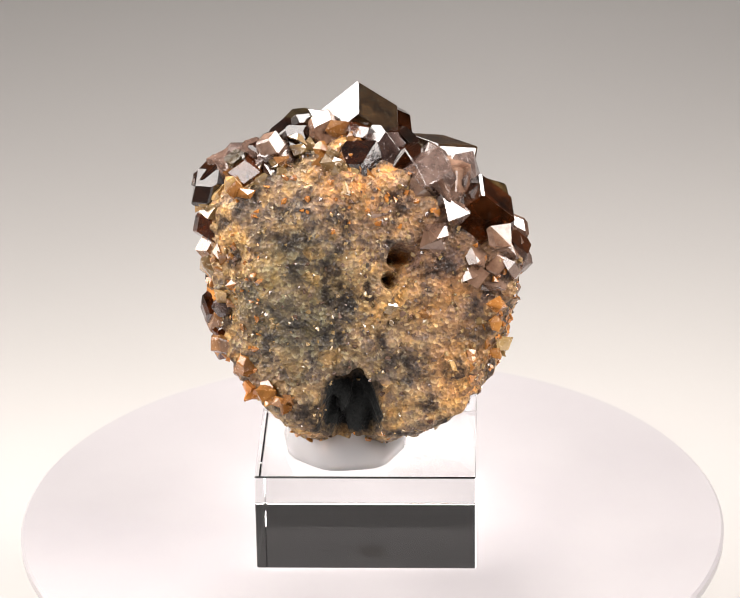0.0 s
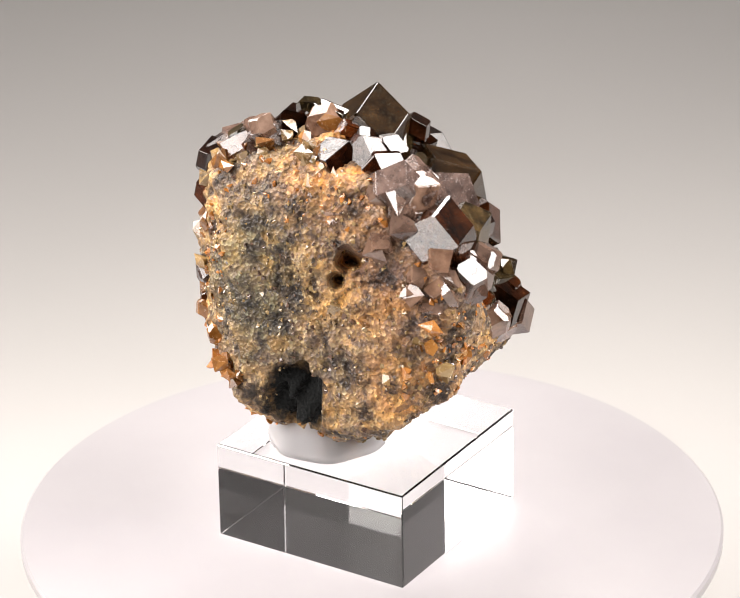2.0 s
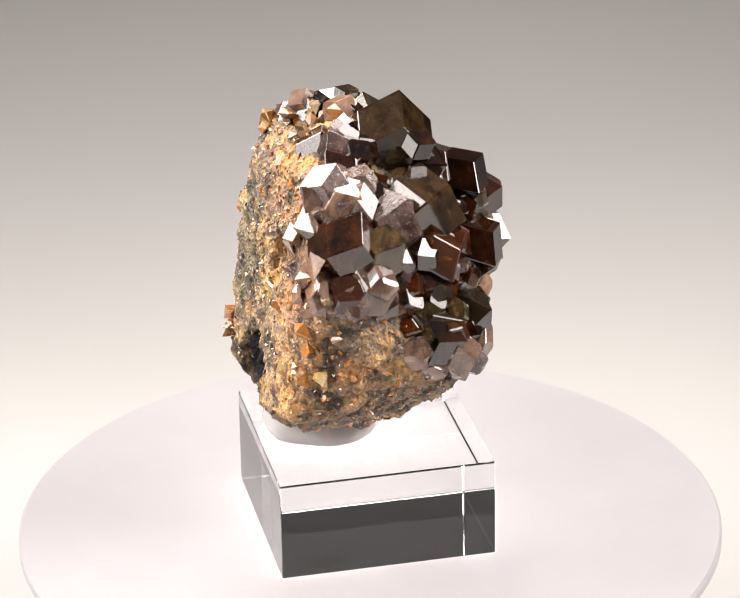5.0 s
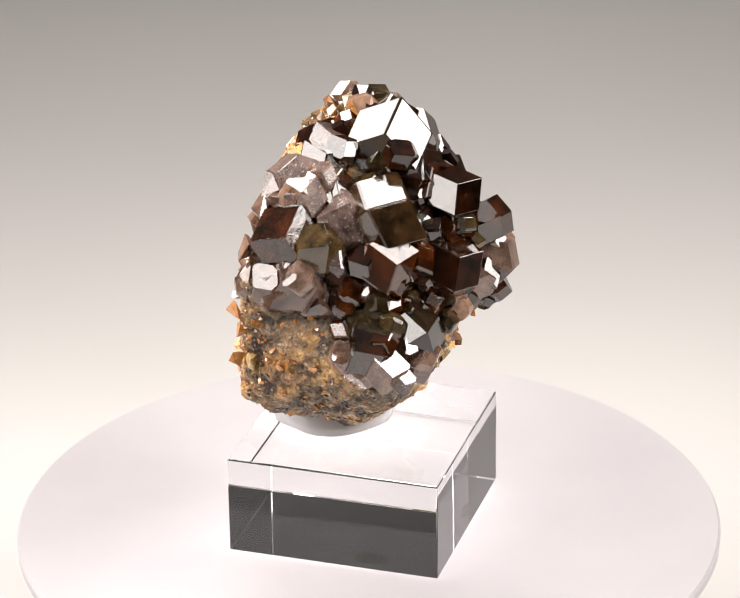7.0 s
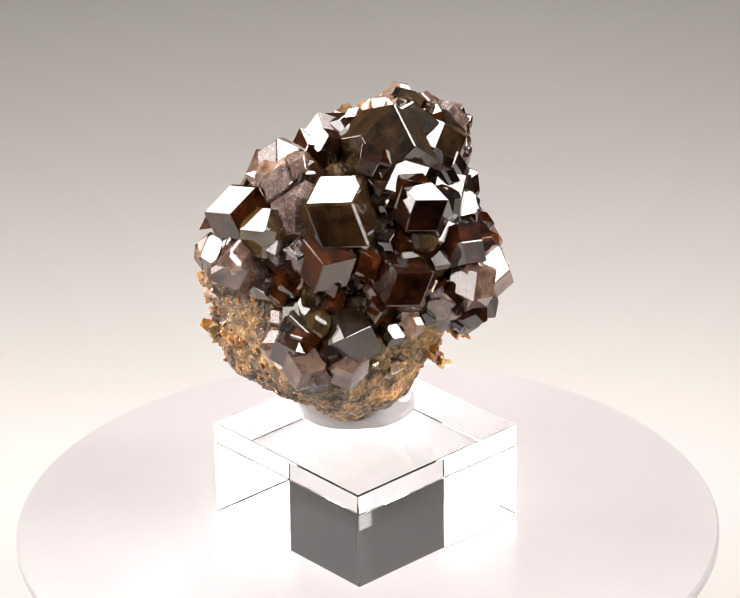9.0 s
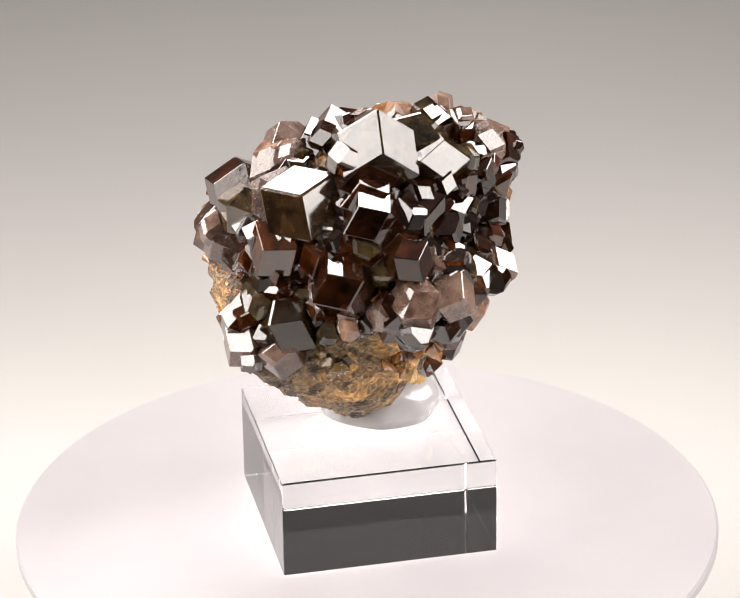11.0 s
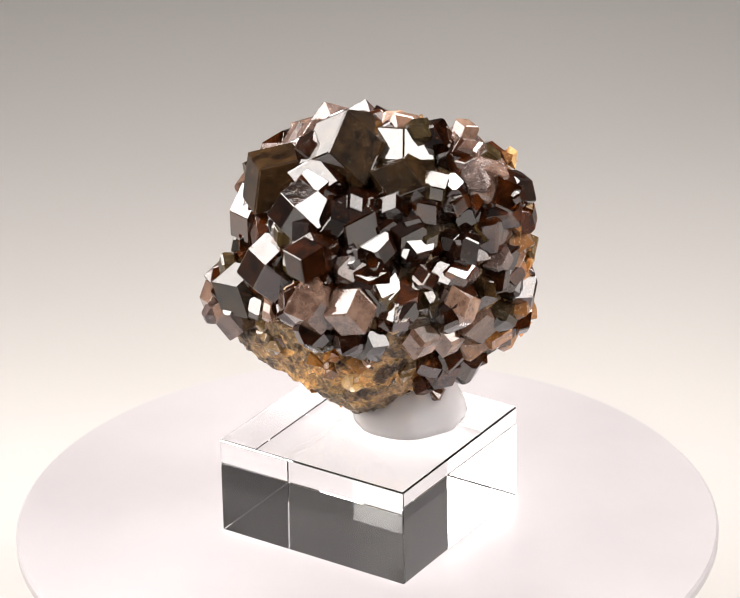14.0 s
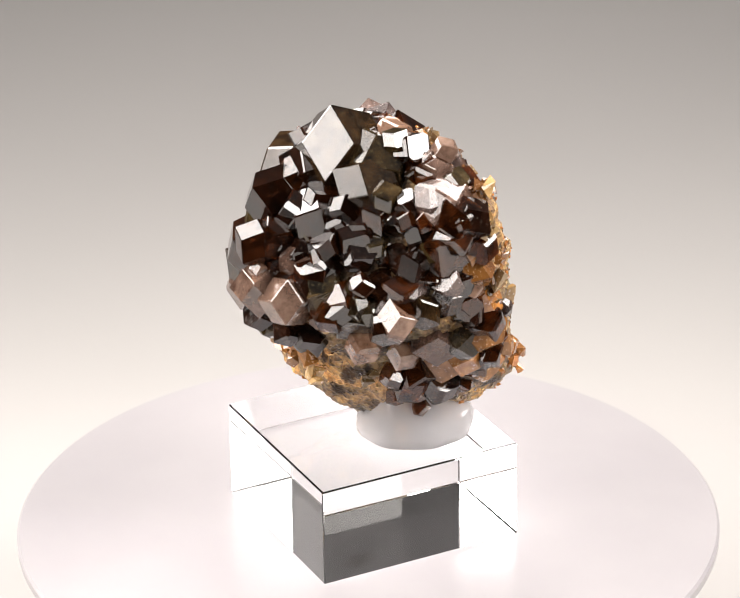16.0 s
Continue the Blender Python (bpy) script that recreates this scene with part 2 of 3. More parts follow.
# cut planes of the rock: azimuth, elevation, distance in mm
CUTS = [(-89, 12, 15.3), (97, -35, 18.6), (34, 38, 22.0), (151, 1, 21.2), (-31, -58, 24.7), (-173, -46, 22.0), (127, 44, 23.7), (-5, -22, 23.2), (-88, 52, 21.7), (56, 17, 20.2), (-129, 8, 21.4), (149, -34, 18.7), (-84, 4, 15.4), (-3, 51, 23.2), (62, -50, 21.5), (112, 32, 21.3), (-96, -54, 24.8), (80, -22, 19.0), (-178, 68, 26.3), (-2, -9, 23.6), (9, -51, 22.4), (134, -47, 19.5), (-91, 34, 18.4), (168, -10, 22.1), (31, 24, 21.4), (141, 17, 21.6), (50, 52, 23.6), (-77, 9, 16.8), (-117, 5, 19.4), (117, -33, 18.9), (-105, 77, 24.8), (-22, -11, 23.8)]


# hollows: place and reach and depth in mm
HOLLOWS = [((-2.2, -15.5, 27.2), 5.6, 6.5), ((5.4, -13.0, 49.6), 2.7, 7.0), ((3.6, -13.2, 46.6), 2.3, 4.0), ((4.9, -13.2, 47.8), 1.8, 5.0), ((-4.1, 12.7, 33.9), 4.0, 4.0)]


def rock():
    ns, hs = [], []
    for az, el, d in CUTS:
        a, e = radians(az), radians(el)
        n = Vector((math.cos(a) * math.cos(e), math.sin(a) * math.cos(e), math.sin(e)))
        ns.append(n)
        # the crystals take up the outer millimetres of the grown side
        grown = min(1.0, max(0.0, 1.5 * n.dot(Vector((0.087, 0.86, 0.50)))))
        side = min(1.0, max(0.0, 2.0 * n.dot(Vector((-0.93, 0.33, 0.0))) - 0.7)) if -35 < el < 50 else 0.0
        hs.append((d - 0.3 - max((5.0 if el > -12 else 1.2) * grown, 3.2 * side)) * 0.001)
    ns, hs = np.array([tuple(n) for n in ns]), np.array(hs)
    bm = bmesh.new()
    bmesh.ops.create_icosphere(bm, subdivisions=8, radius=1.0)
    for v in bm.verts:
        d = np.array(v.co.normalized())
        q = np.maximum(ns @ d, 0.02) / hs
        r = 1.0 / (q ** 30).sum() ** (1 / 30)
        d = Vector(d)
        c = CENTRE + d * r
        n = noise.noise(c * 110) * 0.0011 + abs(noise.noise(c * 260)) * 0.0014 - 0.0004 + noise.noise(c * 900) * 0.00036 + noise.noise(c * 2100) * 0.00022
        for (hx, hy, hz), reach, depth in HOLLOWS:
            s = (c - Vector((hx, hy, hz)) * 0.001).length / (reach * 0.001) + 0.35 * noise.noise(c * 400)
            if s < 1:
                n -= depth * 0.001 * min(1.0, 2.2 * (1 - s))
        v.co = c + d * n
    return bm


SPECIMEN = new("mineral_specimen")
tagged(SPECIMEN, "brown garnet crystal cluster on tan granular rock matrix", "mineral")
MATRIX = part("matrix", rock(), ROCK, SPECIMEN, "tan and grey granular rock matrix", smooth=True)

# planes of a garnet: twelve rhombs, and twenty-four narrow facets along their edges
RHOMBS = [Vector(v).normalized() for v in ((1, 1, 0), (1, -1, 0), (-1, 1, 0), (-1, -1, 0), (1, 0, 1), (1, 0, -1), (-1, 0, 1), (-1, 0, -1), (0, 1, 1), (0, 1, -1), (0, -1, 1), (0, -1, -1))]
EDGES = [Vector((sx * (2 if k == 0 else 1), sy * (2 if k == 1 else 1), sz * (2 if k == 2 else 1))).normalized()
         for k in range(3) for sx in (1, -1) for sy in (1, -1) for sz in (1, -1)]
PLANES = np.array([tuple(v) for v in RHOMBS + EDGES])
TRIPLES = np.array([(i, j, k) for i in range(36) for j in range(i) for k in range(j)])
DETS = np.abs(np.linalg.det(PLANES[TRIPLES]))
TRIPLES = TRIPLES[DETS > 0.05]
INVERSES = np.linalg.inv(PLANES[TRIPLES])
rng = np.random.default_rng(7)


def garnet_mesh(k, uneven=0.06, edge=0.018):
    """A rhombic dodecahedron whose unit is k metres, slightly uneven, with narrow facets along its edges."""
    d = np.empty(36)
    d[:12] = math.sqrt(2) * (1 + uneven * rng.uniform(-1, 1, 12))
    d[12:] = 4 / math.sqrt(6) * (1 - edge * rng.uniform(0.2, 1.0, 24))
    pts = np.einsum("nij,nj->ni", INVERSES, d[TRIPLES])
    pts = pts[(pts @ PLANES.T <= d + 1e-6).all(1)]
    pts = np.unique(np.round(pts, 4), axis=0)
    bm = bmesh.new()
    for q in pts:
        bm.verts.new(q * k)
    res = bmesh.ops.convex_hull(bm, input=bm.verts[:])
    bmesh.ops.delete(bm, geom=[g for g in res["geom_interior"] if isinstance(g, bmesh.types.BMVert)], context="VERTS")
    bmesh.ops.dissolve_limit(bm, angle_limit=radians(1.0), verts=bm.verts[:], edges=bm.edges[:])
    return bm


def garnet(x, y, z, k, rx, ry, rz, mat=None, uneven=0.06, edge=0.018):
    """A crystal at x, y, z in millimetres, of unit k millimetres."""
    ob = part("crystal", garnet_mesh(k * 0.001, uneven, edge), mat or BROWN, SPECIMEN)
    ob.matrix_local = pose(x * 0.001, y * 0.001, z * 0.001, rx, ry, rz)
    return ob


# ---------------------------------------------------------------- grains and chunks of the rock
def lump(bm, centre, size, turn, squash):
    """An irregular broken grain."""
    pts = []
    for _ in range(9):
        v = Vector((random.gauss(0, 1), random.gauss(0, 1), random.gauss(0, 1))).normalized() * size * random.uniform(0.7, 1.1)
        v.z *= squash
        pts.append(bm.verts.new(centre + turn @ v))
    res = bmesh.ops.convex_hull(bm, input=pts)
    bmesh.ops.delete(bm, geom=[g for g in res["geom_interior"] if isinstance(g, bmesh.types.BMVert)], context="VERTS")


def scatter(mat, count, lo, hi, keep, name, label):
    """Small grains that sit half sunk in the surface of the rock."""
    me = MATRIX.data
    big = bmesh.new()
    done = 0
    while done < count:
        poly = me.polygons[random.randrange(len(me.polygons))]
        c = poly.center
        if not keep(c * 1000, poly.normal):
            continue
        bm = bmesh.new()
        s = random.uniform(lo, hi) * random.uniform(0.6, 1.0)
        turn = poly.normal.to_track_quat("Z", "Y").to_matrix() @ Matrix.Rotation(random.uniform(0, 6.28), 3, "Z")
        lump(bm, c + poly.normal * s * 0.15, s, turn, 0.7)
        tmp = bpy.data.meshes.new("tmp")
        bm.to_mesh(tmp)
        bm.free()
        big.from_mesh(tmp)
        bpy.data.meshes.remove(tmp)
        done += 1
    ob = part(name, big, mat, SPECIMEN, label)
    ob["kind"] = "stuff"
    return ob


def on_back(c, n):
    return n.y < 0.35 and c.z < 64 and (c - Vector((-2.2, -15.5, 26.8))).length > 4.0


def on_rim(c, n):
    return (n.y < 0.3 and (abs(c.x) > 15 or c.z > 54 or c.z < 25))


scatter(GOLD, 900, 0.00025, 0.0006, on_back, "crust", "golden sugary crust")
scatter(SMOKY, 350, 0.0003, 0.0007, on_back, "crust", "mauve grey sugary crust")
scatter(AMBER, 300, 0.0004, 0.0010, on_rim, "crust", "orange sugary crust along the rim")


def chunk(x, y, z, size, mat, seed):
    """A broken translucent chunk, set in the rock."""
    random.seed(seed)
    bm = bmesh.new()
    for _ in range(3):
        off = Vector((random.uniform(-1, 1), random.uniform(-1, 1), random.uniform(-1, 1))) * size * 0.45
        lump(bm, off * 0.001, size * 0.0007, Euler((random.uniform(0, 6), random.uniform(0, 6), 0)).to_matrix(), 0.75)
    ob = part("chunk", bm, mat, SPECIMEN)
    ob.matrix_local = pose(x * 0.001, y * 0.001, z * 0.001)
    return ob


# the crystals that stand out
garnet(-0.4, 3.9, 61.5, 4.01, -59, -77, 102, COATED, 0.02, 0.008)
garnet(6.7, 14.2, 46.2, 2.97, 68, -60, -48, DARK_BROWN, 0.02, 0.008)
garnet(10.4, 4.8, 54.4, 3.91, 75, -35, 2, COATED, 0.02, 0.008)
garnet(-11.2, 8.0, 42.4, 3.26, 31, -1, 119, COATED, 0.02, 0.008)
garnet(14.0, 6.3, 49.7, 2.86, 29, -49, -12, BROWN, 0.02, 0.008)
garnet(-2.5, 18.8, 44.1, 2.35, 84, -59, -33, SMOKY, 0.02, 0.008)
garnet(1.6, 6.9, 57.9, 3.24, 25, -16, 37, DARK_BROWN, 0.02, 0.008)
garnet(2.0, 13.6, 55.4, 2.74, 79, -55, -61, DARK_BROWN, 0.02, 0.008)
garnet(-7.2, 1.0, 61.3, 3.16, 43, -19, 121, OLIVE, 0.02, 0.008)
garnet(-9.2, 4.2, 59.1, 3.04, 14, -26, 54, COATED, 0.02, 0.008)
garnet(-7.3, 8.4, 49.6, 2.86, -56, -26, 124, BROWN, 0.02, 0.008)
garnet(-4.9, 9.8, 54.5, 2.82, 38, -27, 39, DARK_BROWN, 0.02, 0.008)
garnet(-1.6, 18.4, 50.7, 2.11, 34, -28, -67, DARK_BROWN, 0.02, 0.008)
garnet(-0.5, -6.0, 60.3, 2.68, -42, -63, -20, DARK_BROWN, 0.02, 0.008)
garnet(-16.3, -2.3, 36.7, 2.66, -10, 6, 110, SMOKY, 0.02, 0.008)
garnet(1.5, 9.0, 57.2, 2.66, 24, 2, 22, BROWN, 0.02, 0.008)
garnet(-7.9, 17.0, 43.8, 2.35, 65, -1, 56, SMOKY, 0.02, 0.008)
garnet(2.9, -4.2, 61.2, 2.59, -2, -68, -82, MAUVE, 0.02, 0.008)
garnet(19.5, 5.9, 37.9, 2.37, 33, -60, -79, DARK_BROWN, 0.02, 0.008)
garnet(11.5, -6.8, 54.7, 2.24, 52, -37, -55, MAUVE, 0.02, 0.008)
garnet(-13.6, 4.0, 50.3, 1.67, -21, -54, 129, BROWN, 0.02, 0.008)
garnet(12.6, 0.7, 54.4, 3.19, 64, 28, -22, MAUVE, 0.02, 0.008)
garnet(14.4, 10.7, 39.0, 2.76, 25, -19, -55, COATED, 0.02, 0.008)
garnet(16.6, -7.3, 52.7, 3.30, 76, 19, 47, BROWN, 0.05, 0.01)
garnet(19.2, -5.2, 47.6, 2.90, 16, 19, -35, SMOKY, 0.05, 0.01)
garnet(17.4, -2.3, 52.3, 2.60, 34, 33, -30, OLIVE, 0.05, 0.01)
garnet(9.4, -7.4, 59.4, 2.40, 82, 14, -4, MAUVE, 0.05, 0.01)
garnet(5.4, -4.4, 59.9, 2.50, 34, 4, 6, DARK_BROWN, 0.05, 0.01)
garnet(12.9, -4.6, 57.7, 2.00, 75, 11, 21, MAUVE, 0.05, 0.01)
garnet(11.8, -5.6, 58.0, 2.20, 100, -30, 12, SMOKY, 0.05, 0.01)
chunk(10.7, -9.9, 56.4, 4.6, SMOKY, 564)
chunk(3.1, -8.9, 58.0, 4.2, SMOKY, 579)

# the smaller growth between them
garnet(10.3, 0.3, 51.1, 3.92, 22, -18, -71, SMOKY, 0.03)
garnet(-12.8, -6.5, 34.2, 3.87, -109, -28, 157, AMBER, 0.03)
chunk(16.9, -4.3, 47.2, 5.8, SMOKY, 3410)
garnet(-17.8, -3.5, 51.8, 3.36, -41, -22, 141, BROWN, 0.03)
garnet(14.2, 4.8, 38.7, 3.31, -16, -14, 42, BROWN, 0.03)
garnet(8.1, 7.7, 41.3, 3.13, -18, -22, 24, BROWN, 0.03)
garnet(16.5, 5.7, 39.5, 2.74, 19, 8, -46, OLIVE, 0.03)
garnet(-0.9, 14.7, 50.9, 2.23, 18, -24, 29, BROWN, 0.03)
chunk(13.9, -4.9, 55.3, 3.2, AMBER, 1900)
chunk(7.3, -7.6, 55.5, 5.3, SMOKY, 3130)
garnet(-18.4, -2.8, 58.3, 2.60, -28, 6, -101, MAUVE, 0.13)
garnet(19.5, -7.1, 47.1, 2.60, 16, -17, 176, SMOKY, 0.13)
garnet(16.4, -1.6, 50.5, 2.60, -89, 62, 139, MAUVE, 0.13)
garnet(-21.2, -3.0, 57.6, 2.09, -59, -23, -126, BROWN, 0.13)
garnet(11.9, 7.2, 52.2, 2.06, -73, -21, 145, BROWN, 0.13)
garnet(-18.4, -8.4, 33.9, 1.88, 18, 50, 97, BROWN, 0.13)
garnet(20.3, -3.8, 47.6, 1.49, 30, -9, -115, SMOKY, 0.13)
garnet(-2.5, 18.9, 46.9, 1.21, 10, -13, -129, SMOKY, 0.13)
garnet(-10.4, -1.9, 63.3, 2.00, -15, 37, -129, DARK_BROWN, 0.13)
garnet(9.4, 9.6, 49.1, 2.26, -25, -29, -113, BROWN, 0.13)
garnet(-12.7, -1.4, 30.4, 1.97, -33, -53, 166, BROWN, 0.13)
garnet(19.4, 4.8, 35.0, 1.85, -3, 25, 90, SMOKY, 0.13)
garnet(15.4, 11.4, 35.5, 2.15, 26, -67, -103, SMOKY, 0.13)
garnet(20.1, 7.9, 35.8, 2.15, 47, -10, 91, SMOKY, 0.13)
garnet(19.4, 7.7, 39.6, 1.46, 23, 25, 150, BROWN, 0.13)
garnet(-19.9, -7.5, 42.8, 2.12, -15, 48, 148, AMBER, 0.13)
garnet(-19.8, -3.9, 47.0, 2.12, 45, -24, -165, BLACK, 0.13)
garnet(-20.4, -7.9, 38.0, 2.12, 16, -27, -121, AMBER, 0.13)
garnet(-18.0, -6.4, 33.9, 2.12, -9, 10, -111, AMBER, 0.13)
chunk(8.9, -6.6, 59.4, 3.6, SMOKY, 1520)
garnet(21.0, -8.2, 48.0, 1.87, -15, -39, 123, BROWN, 0.13)
garnet(-22.1, -4.6, 56.9, 2.01, -28, 33, 100, BLACK, 0.13)
garnet(-13.3, 7.3, 37.2, 2.01, -87, 55, 98, SMOKY, 0.13)
garnet(-13.2, -4.6, 27.6, 2.01, 14, -42, 120, BLACK, 0.13)
garnet(-12.2, 2.3, 29.7, 1.23, 73, -22, -127, BROWN, 0.13)
garnet(-22.0, -6.6, 52.0, 1.73, 59, -34, 97, BROWN, 0.13)
garnet(21.3, -3.5, 49.0, 1.68, -11, 0, 137, SMOKY, 0.13)
garnet(13.6, 6.3, 53.4, 1.34, 11, 73, -148, DARK_BROWN, 0.13)
garnet(5.3, 14.2, 40.6, 1.88, -60, -17, -155, DARK_BROWN, 0.13)
garnet(1.3, 17.2, 42.3, 1.88, -35, -36, 175, SMOKY, 0.13)
garnet(-2.9, 12.4, 54.8, 1.88, -61, 70, -173, DARK_BROWN, 0.13)
garnet(-12.3, -0.9, 27.9, 1.88, 69, 51, -108, BROWN, 0.13)
garnet(-21.3, -3.0, 54.7, 1.88, 95, -54, 168, BROWN, 0.13)
garnet(-21.1, -7.8, 39.9, 1.88, -94, -35, -155, BROWN, 0.13)
garnet(-13.8, -6.4, 62.1, 1.17, -18, 37, 96, MAUVE, 0.13)
chunk(-3.2, -3.4, 63.4, 3.2, AMBER, 174)
garnet(-17.1, 3.0, 45.2, 1.79, 7, 26, -167, BROWN, 0.13)
garnet(-12.9, 4.9, 56.5, 1.79, 52, 40, 164, BROWN, 0.13)
garnet(-17.6, 6.5, 41.1, 1.79, -65, 33, -152, DARK_BROWN, 0.13)
garnet(-20.1, -2.0, 44.2, 1.79, -67, 22, 144, DARK_BROWN, 0.13)
garnet(-14.4, -8.4, 26.9, 0.90, 42, -64, 134, BROWN, 0.13)
garnet(-20.2, -4.9, 36.8, 1.61, 16, 83, 151, OLIVE, 0.13)
garnet(-20.6, -9.2, 34.3, 1.43, 19, 54, -135, BROWN, 0.13)
garnet(-5.6, 14.4, 48.3, 1.79, 67, -20, -168, SMOKY, 0.13)
garnet(-5.5, 9.9, 56.9, 1.79, 10, 55, -132, DARK_BROWN, 0.13)
garnet(-21.3, -4.9, 43.8, 1.38, 80, -10, 121, BROWN, 0.13)
chunk(-6.5, 12.9, 34.8, 3.0, AMBER, 187)
garnet(17.2, -2.0, 44.4, 1.79, 26, 27, -154, MAUVE, 0.13)
garnet(-13.2, -3.6, 62.9, 0.90, -9, 5, 134, SMOKY, 0.13)
garnet(9.7, -3.3, 59.5, 1.79, -86, 19, 115, MAUVE, 0.13)
garnet(-12.4, -4.5, 62.1, 1.70, -10, 20, -117, MAUVE, 0.13)
garnet(14.2, 7.8, 51.3, 1.23, -56, -68, 147, BROWN, 0.13)
garnet(3.4, 15.2, 52.4, 1.49, 28, 40, -166, OLIVE, 0.13)
garnet(16.4, 3.9, 50.7, 1.70, 118, 37, -100, DARK_BROWN, 0.13)
garnet(-9.7, 7.9, 56.9, 1.70, 23, -8, -98, DARK_BROWN, 0.13)
garnet(16.8, 1.8, 46.2, 1.70, -20, -30, -126, BROWN, 0.13)
chunk(2.0, -11.6, 54.5, 4.1, SMOKY, 1700)
garnet(17.6, 4.2, 41.3, 1.70, 41, 4, -141, OLIVE, 0.13)
garnet(17.4, 1.5, 39.7, 1.70, -98, 37, 119, BROWN, 0.13)
garnet(-9.3, -0.1, 65.1, 1.39, -7, 40, -120, OLIVE, 0.13)
garnet(-5.7, -1.6, 64.4, 1.70, -92, -27, -113, SMOKY, 0.13)
garnet(-17.9, -4.9, 60.9, 1.36, -24, -16, 173, OLIVE, 0.13)
chunk(-21.3, -7.1, 56.6, 3.4, GOLD, 203)
garnet(20.0, 2.5, 37.0, 1.70, -67, 10, 163, SMOKY, 0.13)
chunk(-17.4, -0.9, 57.9, 2.5, AMBER, 206)
garnet(-16.7, -7.2, 60.0, 1.70, -35, 55, -95, BROWN, 0.13)
garnet(-17.9, 3.3, 43.9, 1.70, 23, -61, -106, BROWN, 0.13)
chunk(-21.5, -8.2, 45.8, 3.8, GOLD, 211)
garnet(-0.8, -2.9, 64.6, 1.08, 12, 27, 177, BROWN, 0.13)
garnet(14.3, 7.7, 46.8, 1.61, -21, -41, -124, BROWN, 0.13)
chunk(-2.0, 13.1, 51.1, 2.7, AMBER, 216)
garnet(14.5, 11.3, 38.3, 1.61, 107, 39, -94, OLIVE, 0.13)
garnet(0.2, 16.2, 40.0, 1.61, -6, 42, -163, SMOKY, 0.13)
garnet(-21.0, -9.8, 33.8, 0.92, 6, -26, 172, AMBER, 0.13)
chunk(-8.7, -4.9, 63.6, 2.3, GOLD, 221)
garnet(15.0, 7.1, 43.4, 1.61, -8, 33, 97, BROWN, 0.13)
garnet(4.5, 6.7, 62.3, 1.61, 71, -21, 154, DARK_BROWN, 0.13)
garnet(18.2, -5.8, 43.7, 1.60, 16, 26, -98, SMOKY, 0.13)
garnet(-17.8, -8.3, 31.6, 1.38, -50, 37, -157, BROWN, 0.13)
garnet(-15.5, -3.6, 61.7, 1.60, -48, -45, -156, SMOKY, 0.13)
garnet(-12.6, -2.5, 61.6, 1.60, 88, 2, 179, BROWN, 0.13)
garnet(-21.8, -6.3, 48.6, 1.60, -27, 1, -170, AMBER, 0.13)
garnet(-14.5, 1.8, 34.5, 1.60, -39, -5, -171, SMOKY, 0.13)
chunk(-11.2, -8.9, 61.3, 1.8, GOLD, 232)
garnet(-13.8, 4.2, 59.4, 1.52, 48, 44, 171, OLIVE, 0.13)
garnet(-11.3, 6.8, 50.8, 1.52, -7, -10, 101, BROWN, 0.13)
garnet(-18.0, -9.6, 30.6, 1.26, -0, -1, 133, AMBER, 0.13)
garnet(-11.9, 6.7, 54.8, 1.52, -27, -61, -151, BLACK, 0.13)
garnet(-9.9, 0.6, 25.2, 1.03, -37, -50, 128, BROWN, 0.13)
garnet(16.9, -0.4, 40.8, 1.52, 64, 31, 167, SMOKY, 0.13)
garnet(6.1, 14.7, 42.1, 1.52, 66, 27, 160, SMOKY, 0.13)
garnet(17.7, 10.8, 38.3, 1.22, -94, 37, 109, DARK_BROWN, 0.13)
garnet(17.8, -4.2, 41.3, 1.52, 4, 1, 133, MAUVE, 0.13)
chunk(18.7, -1.4, 37.8, 2.6, GOLD, 248)
garnet(-21.1, -5.2, 46.1, 1.43, -83, -16, -162, SMOKY, 0.13)
garnet(-21.0, -5.8, 41.6, 1.43, -73, -13, -119, BLACK, 0.13)
chunk(-19.3, -8.5, 58.7, 2.8, AMBER, 252)
garnet(0.3, 13.5, 52.7, 1.43, -91, -47, -104, OLIVE, 0.13)
chunk(2.1, 15.8, 45.2, 2.4, AMBER, 254)
garnet(13.5, 2.0, 55.1, 1.43, -78, -53, -114, BROWN, 0.13)
garnet(5.6, 12.8, 50.9, 1.41, 59, -26, -160, DARK_BROWN, 0.13)
garnet(5.1, 14.1, 49.1, 1.41, -82, 50, -164, BROWN, 0.13)
garnet(16.5, 6.0, 43.5, 1.41, -81, -11, 105, OLIVE, 0.13)
garnet(9.3, 12.1, 45.8, 1.41, 104, 38, -131, SMOKY, 0.13)
garnet(18.1, 1.4, 44.6, 1.41, 37, 68, 172, BROWN, 0.13)
chunk(-10.0, -3.7, 63.1, 1.7, GOLD, 261)
garnet(-2.5, 17.1, 40.6, 1.41, -61, 4, -135, SMOKY, 0.13)
garnet(17.7, 0.3, 48.9, 1.41, -1, 10, 174, DARK_BROWN, 0.13)
garnet(-20.6, -10.0, 36.5, 1.14, 62, 27, -113, BROWN, 0.13)
garnet(-17.1, 6.0, 42.9, 1.41, 112, -66, 112, MAUVE, 0.13)
garnet(-16.9, 2.2, 56.9, 1.34, -23, 40, 118, BROWN, 0.13)
